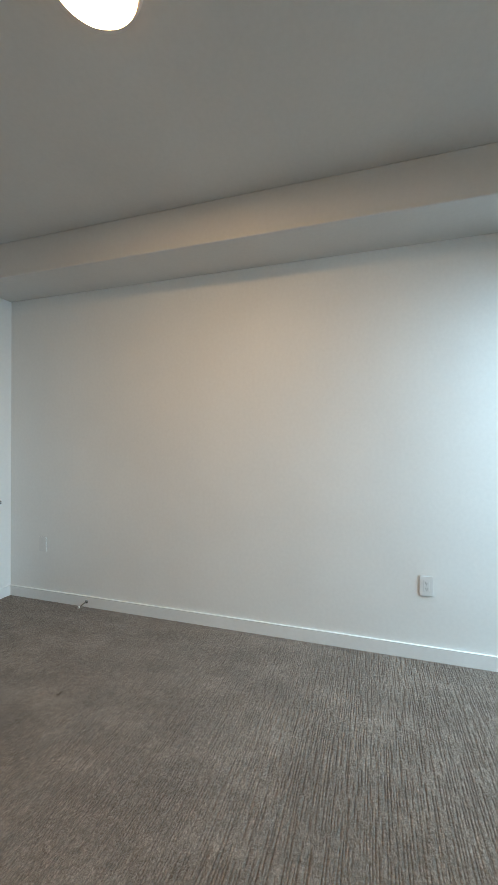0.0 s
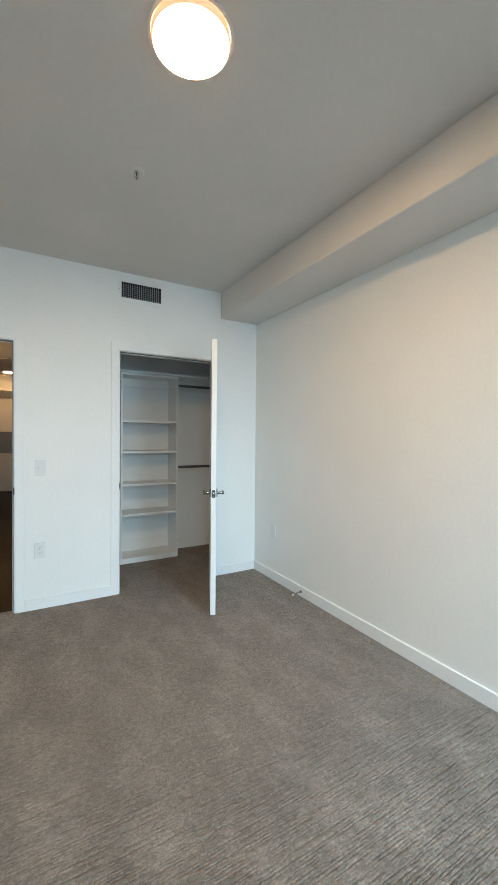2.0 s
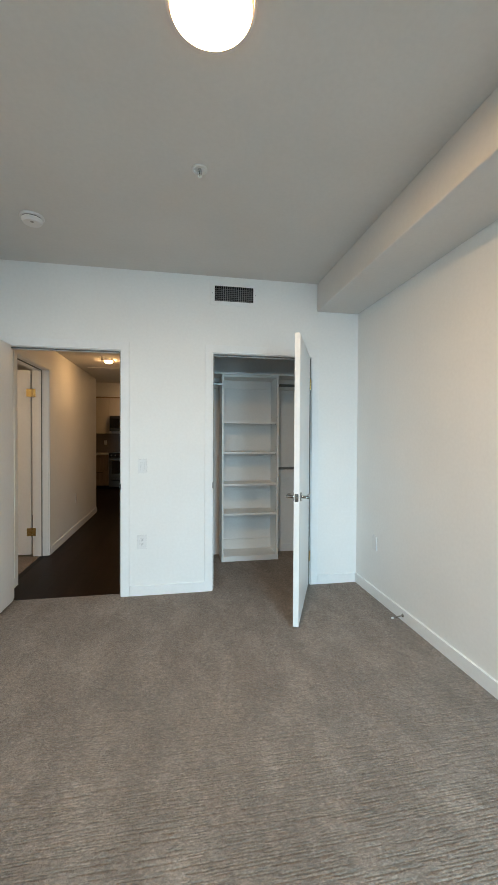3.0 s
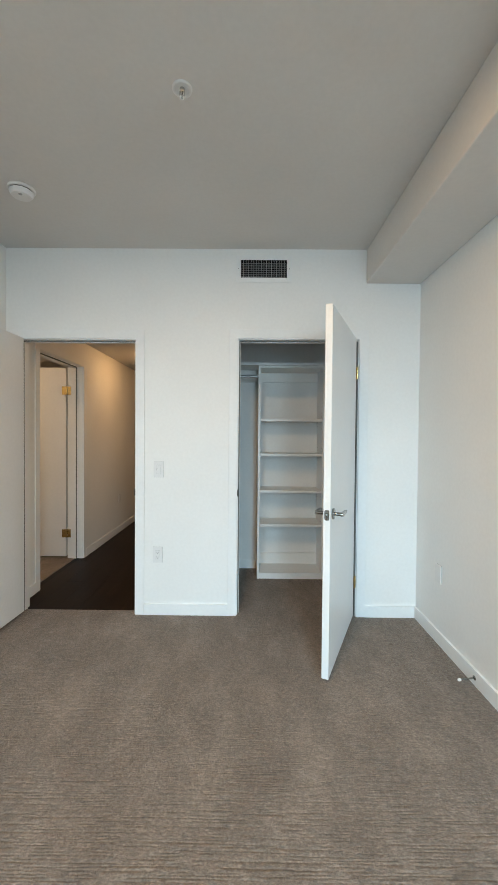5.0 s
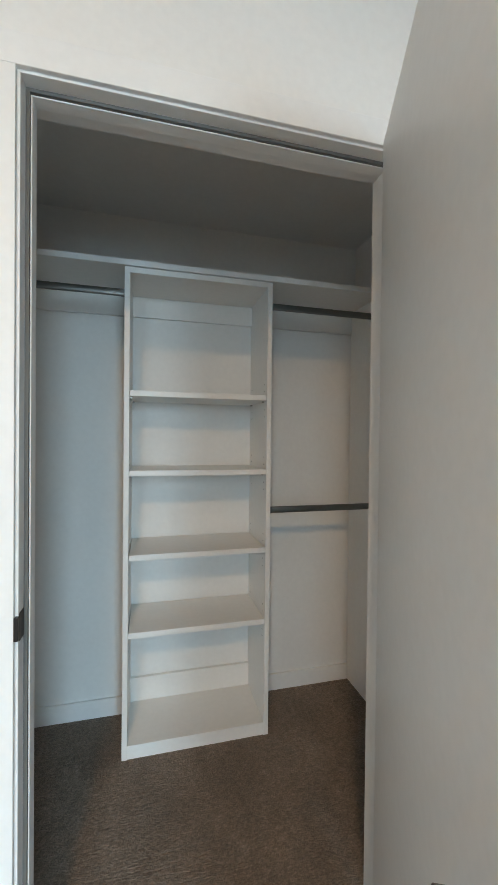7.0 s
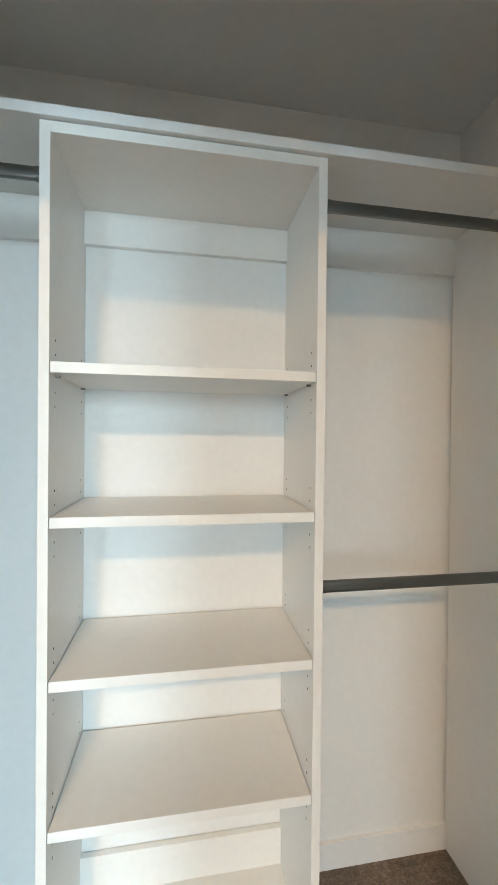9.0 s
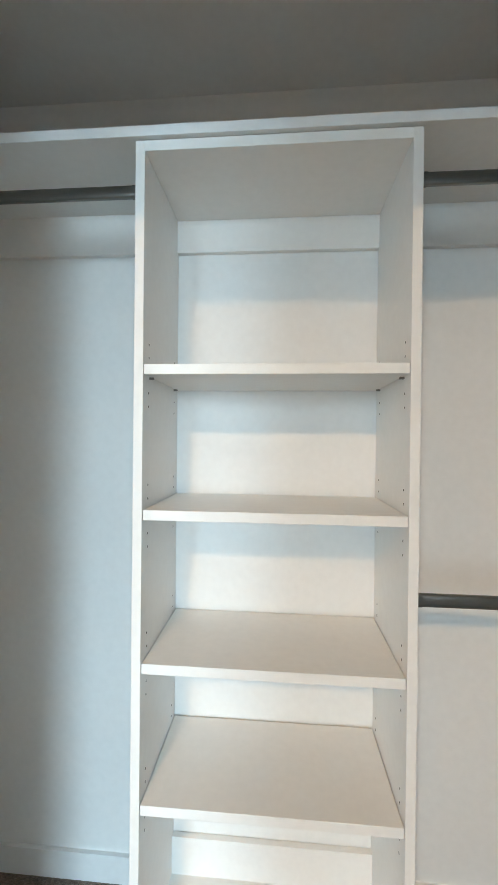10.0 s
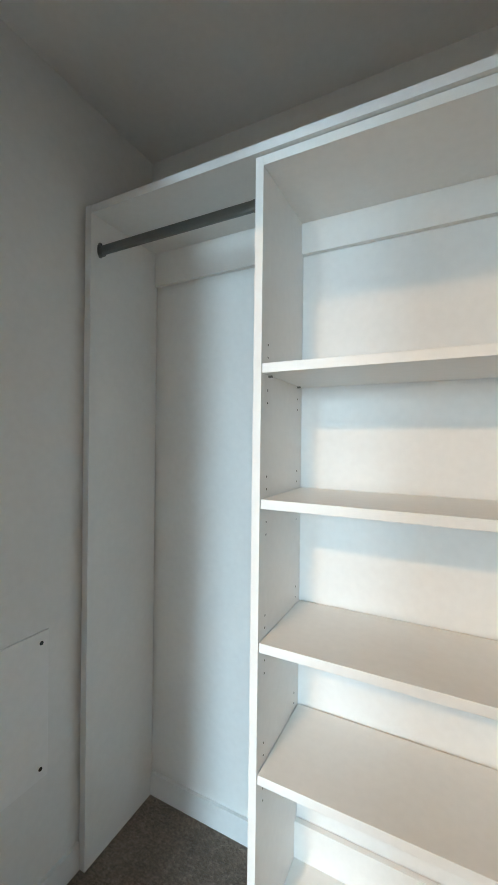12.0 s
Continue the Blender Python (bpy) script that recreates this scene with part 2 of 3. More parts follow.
def carpet_sheet(x0, x1, y0, y1, seed):
    """Pile with broken grooves between rows that run along x, as vertices and quads."""
    rs = np.random.default_rng(seed)
    rows = max(2, int((y1 - y0) / ROW))
    ny, nx = rows * 4, max(3, int((x1 - x0) / 0.0068))
    place, share = np.tile([p for p, d in SECTION], rows), np.tile([d for p, d in SECTION], rows)
    lengths = lambda step: max(2, int((x1 - x0) / step))
    per_row = lambda field: np.repeat(field[:, :nx], 4, axis=0)
    drift = smooth_noise(rs, max(2, int((y1 - y0) / 0.5)), lengths(0.5), ny, nx)
    own = per_row(smooth_noise(rs, rows - 1, lengths(0.30), rows, nx))
    jag = per_row(smooth_noise(rs, rows - 1, lengths(0.022), rows, nx))
    ys = y0 + ((np.repeat(np.arange(rows), 4) + place)[:, None] + 0.7 * (drift - 0.5) + 0.50 * (own - 0.5) + 0.20 * (jag - 0.5)) * ROW
    ys[0], ys[-1] = y0, y1
    ys = np.clip(ys, y0, y1)
    xs = np.linspace(x0, x1, nx)
    gate = per_row(smooth_noise(rs, rows - 1, lengths(0.07), rows, nx)) + 0.55 * (per_row(smooth_noise(rs, rows - 1, lengths(0.025), rows, nx)) - 0.5)
    gate = np.clip((gate - 0.36) / 0.22, 0, 1)
    worn = smooth_noise(rs, max(2, int((y1 - y0) / 0.40)), lengths(0.30), ny, nx)
    tread = np.clip((-0.9 - ys) / 2.0, 0.0, 1.0)       # trodden flat towards the doorways
    worn = (0.35 + 0.65 * np.clip((worn - 0.20) / 0.4, 0, 1)) * (0.10 + 0.90 * tread)
    z = 0.005 - DEEP * share[:, None] * gate * worn - 0.0010 * rs.random((ny, nx))
    verts = np.stack([np.broadcast_to(xs[None, :], z.shape), ys, z], -1).reshape(-1, 3)
    a = (np.arange(ny - 1)[:, None] * nx + np.arange(nx - 1)[None, :]).reshape(-1)
    return verts, np.stack([a, a + 1, a + nx + 1, a + nx], -1)


def carpet_floor(name, slabs, sheets, label):
    bm = boxes(*slabs)
    verts = [np.array([v.co[:] for v in bm.verts])]
    bm.verts.index_update()
    quads = [np.array([[v.index for v in f.verts] for f in bm.faces])]
    bm.free()
    count = len(verts[0])
    for k, sheet in enumerate(sheets):
        v, q = carpet_sheet(*sheet, 11 + k)
        verts.append(v)
        quads.append(q + count)
        count += len(v)
    me = bpy.data.meshes.new(name)
    me.from_pydata(np.concatenate(verts).tolist(), [], np.concatenate(quads).tolist())
    me.materials.append(CARPET)
    me.polygons.foreach_set("use_smooth", [i >= len(quads[0]) for i in range(len(me.polygons))])
    return tagged(new(name, me), label, "carpet", kind="structure")


carpet_floor("floor", [(WEST - 0.12, EAST + 0.12, SOUTH - 0.12, 0.0, -0.12, -0.004), (HAL0, HAL1, 0.0, 0.062, -0.12, -0.004),
                       (CLO0, CLO1, 0.0, 0.13, -0.12, -0.004), (-1.806, 0.016, 0.13, 1.072, -0.12, -0.004)],
             [(WEST, EAST, SOUTH, 0.0), (HAL0, HAL1, 0.0, 0.062), (CLO0, CLO1, 0.0, 0.13), (-1.806, 0.016, 0.13, 1.072)],
             "taupe ribbed carpet running into the closet")
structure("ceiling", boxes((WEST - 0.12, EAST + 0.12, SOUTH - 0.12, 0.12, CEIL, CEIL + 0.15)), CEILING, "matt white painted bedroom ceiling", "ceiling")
structure("wall_east", boxes((EAST, EAST + 0.12, SOUTH, 0.0, 0, CEIL)), WALL, "plain white painted long bedroom wall", "wall")
structure("wall_west", boxes((WEST - 0.12, WEST, SOUTH, 0.0, 0, CEIL)), WALL, "plain white painted wall beside the hall door", "wall")
(WA0, WA1), (WB0, WB1) = WINDOWS
structure("wall_south", boxes((WEST - 0.12, WA0, SOUTH - 0.12, SOUTH, 0, CEIL), (WA1, WB0, SOUTH - 0.12, SOUTH, 0, CEIL), (WB1, EAST + 0.12, SOUTH - 0.12, SOUTH, 0, CEIL),
                              (WA0, WA1, SOUTH - 0.12, SOUTH, 0, WZ0), (WA0, WA1, SOUTH - 0.12, SOUTH, WZ1, CEIL),
                              (WB0, WB1, SOUTH - 0.12, SOUTH, 0, WZ0), (WB0, WB1, SOUTH - 0.12, SOUTH, WZ1, CEIL)),
          WALL, "white painted wall with two window openings", "wall")
structure("wall_north", boxes((WEST - 0.12, HAL0, 0, 0.12, 0, CEIL), (HAL0, HAL1, 0, 0.12, HALZ, CEIL), (HAL1, CLO0, 0, 0.12, 0, CEIL),
                              (CLO0, VX0, 0, 0.12, CLOZ, CEIL), (VX0, VX1, 0, 0.12, CLOZ, VZ0), (VX0, VX1, 0, 0.12, VZ1, CEIL),
                              (VX1, CLO1, 0, 0.12, CLOZ, CEIL), (CLO1, EAST + 0.12, 0, 0.12, 0, CEIL)),
          WALL, "white painted wall with hall and closet doorways", "wall")
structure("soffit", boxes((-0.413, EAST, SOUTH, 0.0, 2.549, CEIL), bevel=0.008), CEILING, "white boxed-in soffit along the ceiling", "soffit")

# ---- the shell: closet ----
CX0, CX1, CBACK, CCEIL = -1.806, 0.016, 1.072, 2.43
structure("wall_closet_west", boxes((CX0 - 0.12, CX0, 0.12, CBACK + 0.12, 0, CEIL)), WALL, "plain white closet side wall", "wall")
structure("wall_closet_east", boxes((CX1, CX1 + 0.11, 0.12, CBACK + 0.12, 0, CEIL)), WALL, "plain white closet end wall", "wall")
structure("wall_closet_back", boxes((CX0, CX1, CBACK, CBACK + 0.12, 0, CEIL)), WALL, "plain white closet back wall", "wall")
structure("ceiling_closet", boxes((CX0, CX1, 0.12, CBACK, CCEIL, CCEIL + 0.1)), WALL, "low white closet ceiling", "ceiling")

# ---- the shell: hall, side room and kitchen ----
HW, HE, HEND, HCEIL = -3.15, -1.92, 3.95, 2.41
SD0, SD1, SDZ = 0.447, 1.345, 2.14            # side doorway in the hall
KBACK, KWEST, KCEIL = 7.76, -6.0, 2.80
structure("wall_hall_west", boxes((HW - 0.165, HW, 0.12, SD0, 0, HCEIL), (HW - 0.165, HW, SD1, HEND, 0, HCEIL), (HW - 0.165, HW, SD0, SD1, SDZ, HCEIL)),
          WALL, "white hall wall with a side doorway", "wall")
structure("wall_hall_east", boxes((HE, HE + 0.12, CBACK + 0.12, KBACK, 0, KCEIL)), WALL, "plain white hall wall", "wall")
structure("ceiling_hall", boxes((HW - 0.12, HE + 0.05, 0.12, HEND, HCEIL, KCEIL + 0.1)), CEILING, "lowered white hall ceiling", "ceiling")
structure("ceiling_kitchen", boxes((KWEST, HE + 0.12, HEND, KBACK, KCEIL, KCEIL + 0.1)), CEILING, "white kitchen ceiling", "ceiling")
structure("wall_kitchen_back", boxes((KWEST, HE + 0.12, KBACK, KBACK + 0.12, -0.1, KCEIL)), WALL, "white kitchen back wall", "wall")
structure("wall_kitchen_west", boxes((KWEST - 0.12, KWEST, HEND - 0.12, KBACK, -0.1, KCEIL)), WALL, "plain white kitchen end wall", "wall")
structure("wall_kitchen_front", boxes((KWEST, HW - 0.12, HEND - 0.12, HEND, -0.1, KCEIL)), WALL, "plain white kitchen wall", "wall")
structure("floor_side_room", boxes((-5.2, HW - 0.10, 0.12, HEND - 0.12, -0.12, 0.0)), CARPET, "taupe carpet of the side room", "carpet")
structure("wall_side_room", boxes((-5.32, -5.2, 0.12, HEND - 0.12, 0, HCEIL), (-5.32, HW - 0.12, 0.0, 0.12, 0, HCEIL)), WALL, "plain white side room walls", "wall")
structure("ceiling_side_room", boxes((-5.32, HW - 0.12, 0.12, HEND - 0.12, HCEIL, HCEIL + 0.1)), WALL, "white side room ceiling", "ceiling")

# ---- baseboards ----
BH, BT = 0.09, 0.013


def baseboard(rows, label, name="baseboard"):
    structure(name, boxes(*[(x0, x1, y0, y1, 0.0, BH) for x0, x1, y0, y1 in rows], bevel=0.001), TRIM, label, "baseboard")


baseboard([(-BT, 0.0, SOUTH, 0.0)], "white baseboard along the long wall")
baseboard([(HAL1 + 0.071, CLO0 - 0.066, -BT, 0.0)], "white baseboard between the two doorways")
baseboard([(CLO1 + 0.068, -BT, -BT, 0.0)], "short white baseboard beside the closet")
baseboard([(WEST, WEST + BT, SOUTH, 0.0), (WEST, HAL0 - 0.07, -BT, 0.0)], "white baseboard behind the hall door")
baseboard([(-1.772, -1.21, CBACK - BT, CBACK), (-0.57, -0.012, CBACK - BT, CBACK)], "white baseboard on the closet back wall")
baseboard([(CX0, CX0 + BT, 0.13, 0.754)], "white baseboard on the closet side wall")
baseboard([(CX1 - BT, CX1, 0.13, 0.754)], "white baseboard on the closet end wall")
baseboard([(HW, HW + BT, SD1 + 0.07, HEND), (HW, HW + BT, 0.13, SD0 - 0.07)], "tall white baseboard along the hall")


# ---- doorways: casing, jamb, stop ----
def doorway(name, a0, a1, top, face, depth, axis, side, label, stop_at=0.045, seal_shade_wide=0.009):
    """Casing on the near face of a wall, jamb lining through it and a door stop. axis 'x': the wall runs along x."""
    def put(u0, u1, d0, d1, z0, z1):
        d0, d1 = sorted((face + side * d0, face + side * d1))
        return (u0, u1, d0, d1, z0, z1) if axis == "x" else (d0, d1, u0, u1, z0, z1)
    cw, ct, rv, jt = 0.068, 0.011, 0.006, 0.018
    frame_ob = structure(name, boxes(put(a0 - cw, a0, -ct, 0, 0, top), put(a1, a1 + cw, -ct, 0, 0, top), put(a0 - cw, a1 + cw, -ct, 0, top, top + cw), bevel=0.0015),
                         TRIM, label, "door frame")
    part("jamb", boxes(put(a0 + rv - jt, a0 + rv, 0.001, depth, 0, top - rv), put(a1 - rv, a1 - rv + jt, 0.001, depth, 0, top - rv),
                       put(a0 + rv - jt, a1 - rv + jt, 0.001, depth, top - rv, top - rv + jt), bevel=0.001), TRIM, frame_ob)
    s0 = stop_at
    part("door_stop_strip", boxes(put(a0 + rv, a0 + rv + 0.011, s0, s0 + 0.035, 0, top - rv - 0.011), put(a1 - rv - 0.011, a1 - rv, s0, s0 + 0.035, 0, top - rv - 0.011),
                                  put(a0 + rv, a1 - rv, s0, s0 + 0.035, top - rv - 0.011, top - rv), bevel=0.001), TRIM, frame_ob)
    # a wider a1 strip paints the rebate's shade beyond the real seal
    part("door_seal", boxes(put(a0 + rv, a0 + rv + 0.008, s0 - 0.009, s0, 0, top - rv - 0.008), put(a1 - rv - 0.008, a1 - rv, s0 - seal_shade_wide, s0, 0, top - rv - 0.008),
                            put(a0 + rv, a1 - rv, s0 - 0.009, s0, top - rv - 0.008, top - rv)), SEALSHADE, frame_ob, "grey door seal, with painted shade where widened")
    return frame_ob


# 36 mm hinge-side strip: mostly painted shade, not seal
closet_frame = doorway("door_frame_closet", CLO0, CLO1, CLOZ, 0.0, 0.125, "x", 1, "white door casing round the closet doorway", seal_shade_wide=0.036)
hall_frame = doorway("door_frame_hall", HAL0, HAL1, HALZ, 0.0, 0.125, "x", 1, "white door casing round the hall doorway")
side_frame = doorway("door_frame_side", SD0, SD1, SDZ, HW, 0.17, "y", -1, "white door casing in the hall", 0.075)
part("strike_plate", boxes((CLO0 + 0.006, CLO0 + 0.008, 0.002, 0.034, 0.92, 0.98), (CLO0 - 0.003, CLO0 + 0.008, -0.010, 0.002, 0.925, 0.975), bevel=0.0008), BRONZE, closet_frame, "dark nickel strike plate")
part("strike_plate", boxes((HAL1 - 0.008, HAL1 - 0.006, 0.002, 0.034, 0.92, 0.98), (HAL1 - 0.008, HAL1 + 0.003, -0.010, 0.002, 0.925, 0.975), bevel=0.0008), BRONZE, hall_frame, "dark nickel strike plate")


# ---- doors: local x runs from the hinge along the leaf, y from the room face inwards ----
def lever(parent, x, z, face, out, back):
    """Rosette, neck and flat lever on a face of a leaf; out: +1 or -1 along y, back: the lever's way along x."""
    turn = Matrix.Translation((x, face, z)) @ Matrix.Rotation(radians(-90 * out), 4, "X")
    handle = part("handle", turned([(0, 0), (0.031, 0), (0.032, 0.002), (0.032, 0.008), (0.030, 0.010), (0, 0.010)], turn), NICKEL, parent, "satin nickel lever handle", True, True)
    part("neck", turned([(0.0105, 0.009), (0.0105, 0.058), (0.009, 0.060), (0, 0.060)], turn, 20), NICKEL, handle, "", True, True)
    bm = bmesh.new()
    box(bm, min(x - 0.010 * back, x + 0.115 * back), max(x - 0.010 * back, x + 0.115 * back),
        min(face + out * 0.046, face + out * 0.062), max(face + out * 0.046, face + out * 0.062), z - 0.011, z + 0.011, 0.002)
    for v in bm.verts:
        u = (v.co.x - x) * back / 0.115
        if u > 0:
            v.co.z = z + (v.co.z - z) * (1 - 0.35 * u)
    part("lever", bm, NICKEL, handle, "", True)
    return handle


def hinge(parent, z, leaf_dir=1):
    h = part("hinge", turned([(0, -0.048), (0.0068, -0.046), (0.0068, 0.046), (0, 0.048)], Matrix.Translation((-0.004, -0.006, z)), 14), BRASS, parent, "polished brass hinge", True, True)
    part("hinge_plate", boxes((min(0.0, leaf_dir * 0.0295), max(0.0, leaf_dir * 0.0295), 0.0005, 0.003, z - 0.045, z + 0.045), bevel=0.0005), BRASS, h, "", True)
    return h


THICK = 0.040


def door_leaf(name, m, width, z0, z1, label, mirrored=False, handles=(1, -1), gap=0.015, hinges=True):
    """A flush leaf THICK deep. mirrored: the hinge is seen on the other hand."""
    d = thing(name, m, label, "door")
    s = -1 if mirrored else 1
    part("leaf", boxes((gap if s > 0 else -width, width if s > 0 else -gap, 0.0, THICK, z0, z1), bevel=0.0015), DOOR, d, "", True)
    hx = s * (width - 0.062)
    if 1 in handles:
        lever(d, hx, 0.952, THICK, 1, -s)
    if -1 in handles:
        lever(d, hx, 0.952, 0.0, -1, -s)
    ex = s * width
    mid = THICK / 2
    ring = []
    for k in range(24):
        c, n = math.cos(2 * math.pi * k / 24), math.sin(2 * math.pi * k / 24)
        ring.append((mid + 0.0140 * math.copysign(abs(c) ** 0.5, c), 0.952 + 0.029 * math.copysign(abs(n) ** 0.3, n)))
    bm = bmesh.new()
    rims = [[bm.verts.new((ex + s * d, y, z)) for y, z in ring] for d in (-0.001, 0.0016)]
    for k in range(24):
        bm.faces.new((rims[0][k], rims[0][(k + 1) % 24], rims[1][(k + 1) % 24], rims[1][k]))
    bm.faces.new(rims[1])
    bmesh.ops.recalc_face_normals(bm, faces=bm.faces)
    plate = part("latch_plate", bm, NICKEL, d, "nickel latch plate with rounded corners", True)
    part("latch_recess", turned([(0, 0), (0.0105, 0), (0.0105, 0.0004), (0, 0.0004)], Matrix.Translation((ex + s * 0.0016, mid, 0.952)) @ Matrix.Rotation(radians(90 * s), 4, "Y"), 20), DARK, plate, "", True)
    bolt = turned([(0, -0.0105), (0.0075, -0.0105), (0.0085, -0.009), (0.0085, 0.009), (0.0075, 0.0105), (0, 0.0105)], Matrix.Translation((ex + s * 0.0015, mid, 0.952)), 20)
    part("latch_bolt", bolt, NICKEL, plate, "rounded nickel latch bolt", True, True)
    for dz in (-0.021, 0.021):
        part("latch_screw", turned([(0, 0), (0.0038, 0), (0.003, 0.0009), (0, 0.0012)], Matrix.Translation((ex + s * 0.0015, mid, 0.952 + dz)) @ Matrix.Rotation(radians(90 * s), 4, "Y"), 12), NICKEL, plate, "", True, True)
    for zc in (0.28, 1.872) if hinges else ():
        hinge(d, zc, s)
    return d


closet_leaf = door_leaf("closet_door", pose(-0.479, -0.012, 0, 0, 0, 66.5), 0.8855, 0.03, 2.122, "white flush closet door standing open", True, gap=0.030)
hall_leaf = door_leaf("bedroom_door", pose(-3.046, -0.008, 0, 0, 0, -91.0), 0.885, 0.03, 2.115, "white flush bedroom door opened against the wall")
side_leaf = door_leaf("side_room_door", pose(-3.323, 1.380, 0, 0, 0, 180.0), 0.88, 0.02, 2.125, "white flush door opened into the side room", False, (), 0.016, False)
for zc in (0.28, 1.872):
    h = part("hinge", turned([(0, -0.048), (0.0068, -0.046), (0.0068, 0.046), (0, 0.048)], pose(-3.3235, 1.330, zc), 14), BRASS, side_leaf, "polished brass hinge", False, True)
    part("hinge_plate", boxes((-3.318, -3.285, 1.3355, 1.3390, zc - 0.045, zc + 0.045), bevel=0.0005), BRASS, h)
    part("hinge_plate", boxes((-3.380, -3.329, 1.3325, 1.3358, zc - 0.045, zc + 0.045), bevel=0.0005), BRASS, h)

# ---- bedroom fittings ----
vent = thing("wall_vent", pose(-1.19, 0.0, VZ0), "white metal supply grille, shade painted on rear louvres", "vent")
part("frame", boxes((-1.402, VX0, -0.005, 0, 2.553, 2.757), (VX1, -0.978, -0.005, 0, 2.553, 2.757), (VX0, VX1, -0.005, 0, 2.553, VZ0), (VX0, VX1, -0.005, 0, VZ1, 2.757), bevel=0.001), TRIM, vent)
part("duct", boxes((VX0, VX1, 0.33, 0.34, VZ0, VZ1), (VX0, VX0 + 0.003, 0.0, 0.33, VZ0, VZ1), (VX1 - 0.003, VX1, 0.0, 0.33, VZ0, VZ1),
                   (VX0 + 0.003, VX1 - 0.003, 0.0, 0.33, VZ1 - 0.003, VZ1), (VX0 + 0.003, VX1 - 0.003, 0.0, 0.33, VZ0, VZ0 + 0.003)), DARK, vent, "dark duct")
for i in range(1, 18):
    x = VX0 + (VX1 - VX0) * i / 18
    part("slat", boxes((x - 0.0011, x + 0.0011, -0.002, 0.012, VZ0 + 0.003, VZ1 - 0.003)), SLAT, vent)
# deeper cross slats, painted darker for the shade behind the front ones
for i in range(1, 8):
    z = VZ0 + (VZ1 - VZ0) * i / 8
    part("cross_slat", boxes((VX0 + 0.003, VX1 - 0.003, 0.018, 0.032, z - 0.0009, z + 0.0009)), SLATSHADE, vent)
for x in (-1.384, -0.997):
    part("screw", turned([(0, 0), (0.004, 0), (0.003, 0.002), (0, 0.002)], pose(x, -0.005, 2.656, 90), 12), PALEGREY, vent, "", False, True)

lamp = thing("ceiling_lamp", pose(-1.571, -2.165, CEIL), "round white flush ceiling lamp glowing warm", "lamp")
LAMP_AT = pose(-1.571, -2.165, CEIL)
part("trim_ring", turned([(0.1405, 0), (0.152, 0), (0.152, -0.003), (0.1508, -0.0045), (0.1412, -0.0045), (0.1405, -0.0010)], LAMP_AT, 64), PLASTIC, lamp, "slim white trim ring", False, True)
diff = part("diffuser", turned([(0.1335, -0.0265), (0.11, -0.0278), (0.06, -0.0290), (0, -0.0293)], LAMP_AT, 64), LAMPGLOW, lamp, "warm glowing diffuser", False, True)
part("frosted_rim", turned([(0.1400, -0.002), (0.1400, -0.014), (0.1385, -0.0205), (0.1337, -0.0263)], LAMP_AT, 64), RIMGLOW, diff, "dimmer orange frosted rim", False, True)

SX, SY = -1.568, -1.362
SPR = pose(SX, SY, CEIL)
spr = thing("fire_sprinkler", SPR, "white ceiling sprinkler with a recessed cup plate", "sprinkler")
part("escutcheon", turned([(0.027, -0.004), (0.030, -0.008), (0.037, -0.009), (0.041, -0.006), (0.041, 0)], SPR, 36), PLASTIC, spr, "", False, True)
part("cup", turned([(0, -0.0012), (0.020, -0.0012), (0.027, -0.004)], SPR, 36), PLASTIC, spr, "white recessed cup", False, True)
part("body", turned([(0.010, -0.001), (0.010, -0.012), (0.006, -0.016), (0, -0.016)], SPR, 16), CHROME, spr, "bright metal sprinkler body", False, True)
for dx in (-0.009, 0.009):
    part("arm", boxes((SX + dx - 0.0018, SX + dx + 0.0018, SY - 0.002, SY + 0.002, CEIL - 0.036, CEIL - 0.012)), CHROME, spr)
part("glass_bulb", turned([(0, -0.016), (0.0022, -0.017), (0.0025, -0.025), (0.002, -0.034), (0, -0.035)], SPR, 12), BRONZE, spr, "", False, True)
part("deflector", turned([(0, -0.036), (0.013, -0.036), (0.013, -0.038), (0.003, -0.038), (0.003, -0.046), (0, -0.046)], SPR, 18), CHROME, spr, "", False, True)

smoke = thing("smoke_detector", pose(-2.613, -0.71, CEIL), "round white smoke detector on the ceiling", "smoke detector")
part("base", turned([(0, 0), (0.072, 0), (0.074, -0.006), (0.070, -0.014), (0, -0.014)], pose(-2.613, -0.71, CEIL), 40), PLASTIC, smoke, "", False, True)
part("slot", turned([(0.060, -0.014), (0.060, -0.020), (0, -0.020)], pose(-2.613, -0.71, CEIL), 40), DARK, smoke, "dark sensor slot", False, True)
part("cover", turned([(0, -0.019), (0.063, -0.019), (0.062, -0.030), (0.052, -0.044), (0, -0.046)], pose(-2.613, -0.71, CEIL), 40), PLASTIC, smoke, "", False, True)
part("button", turned([(0, -0.045), (0.010, -0.045), (0.009, -0.048), (0, -0.048)], pose(-2.605, -0.735, CEIL), 16), PALEGREY, smoke, "grey test button", False, True)


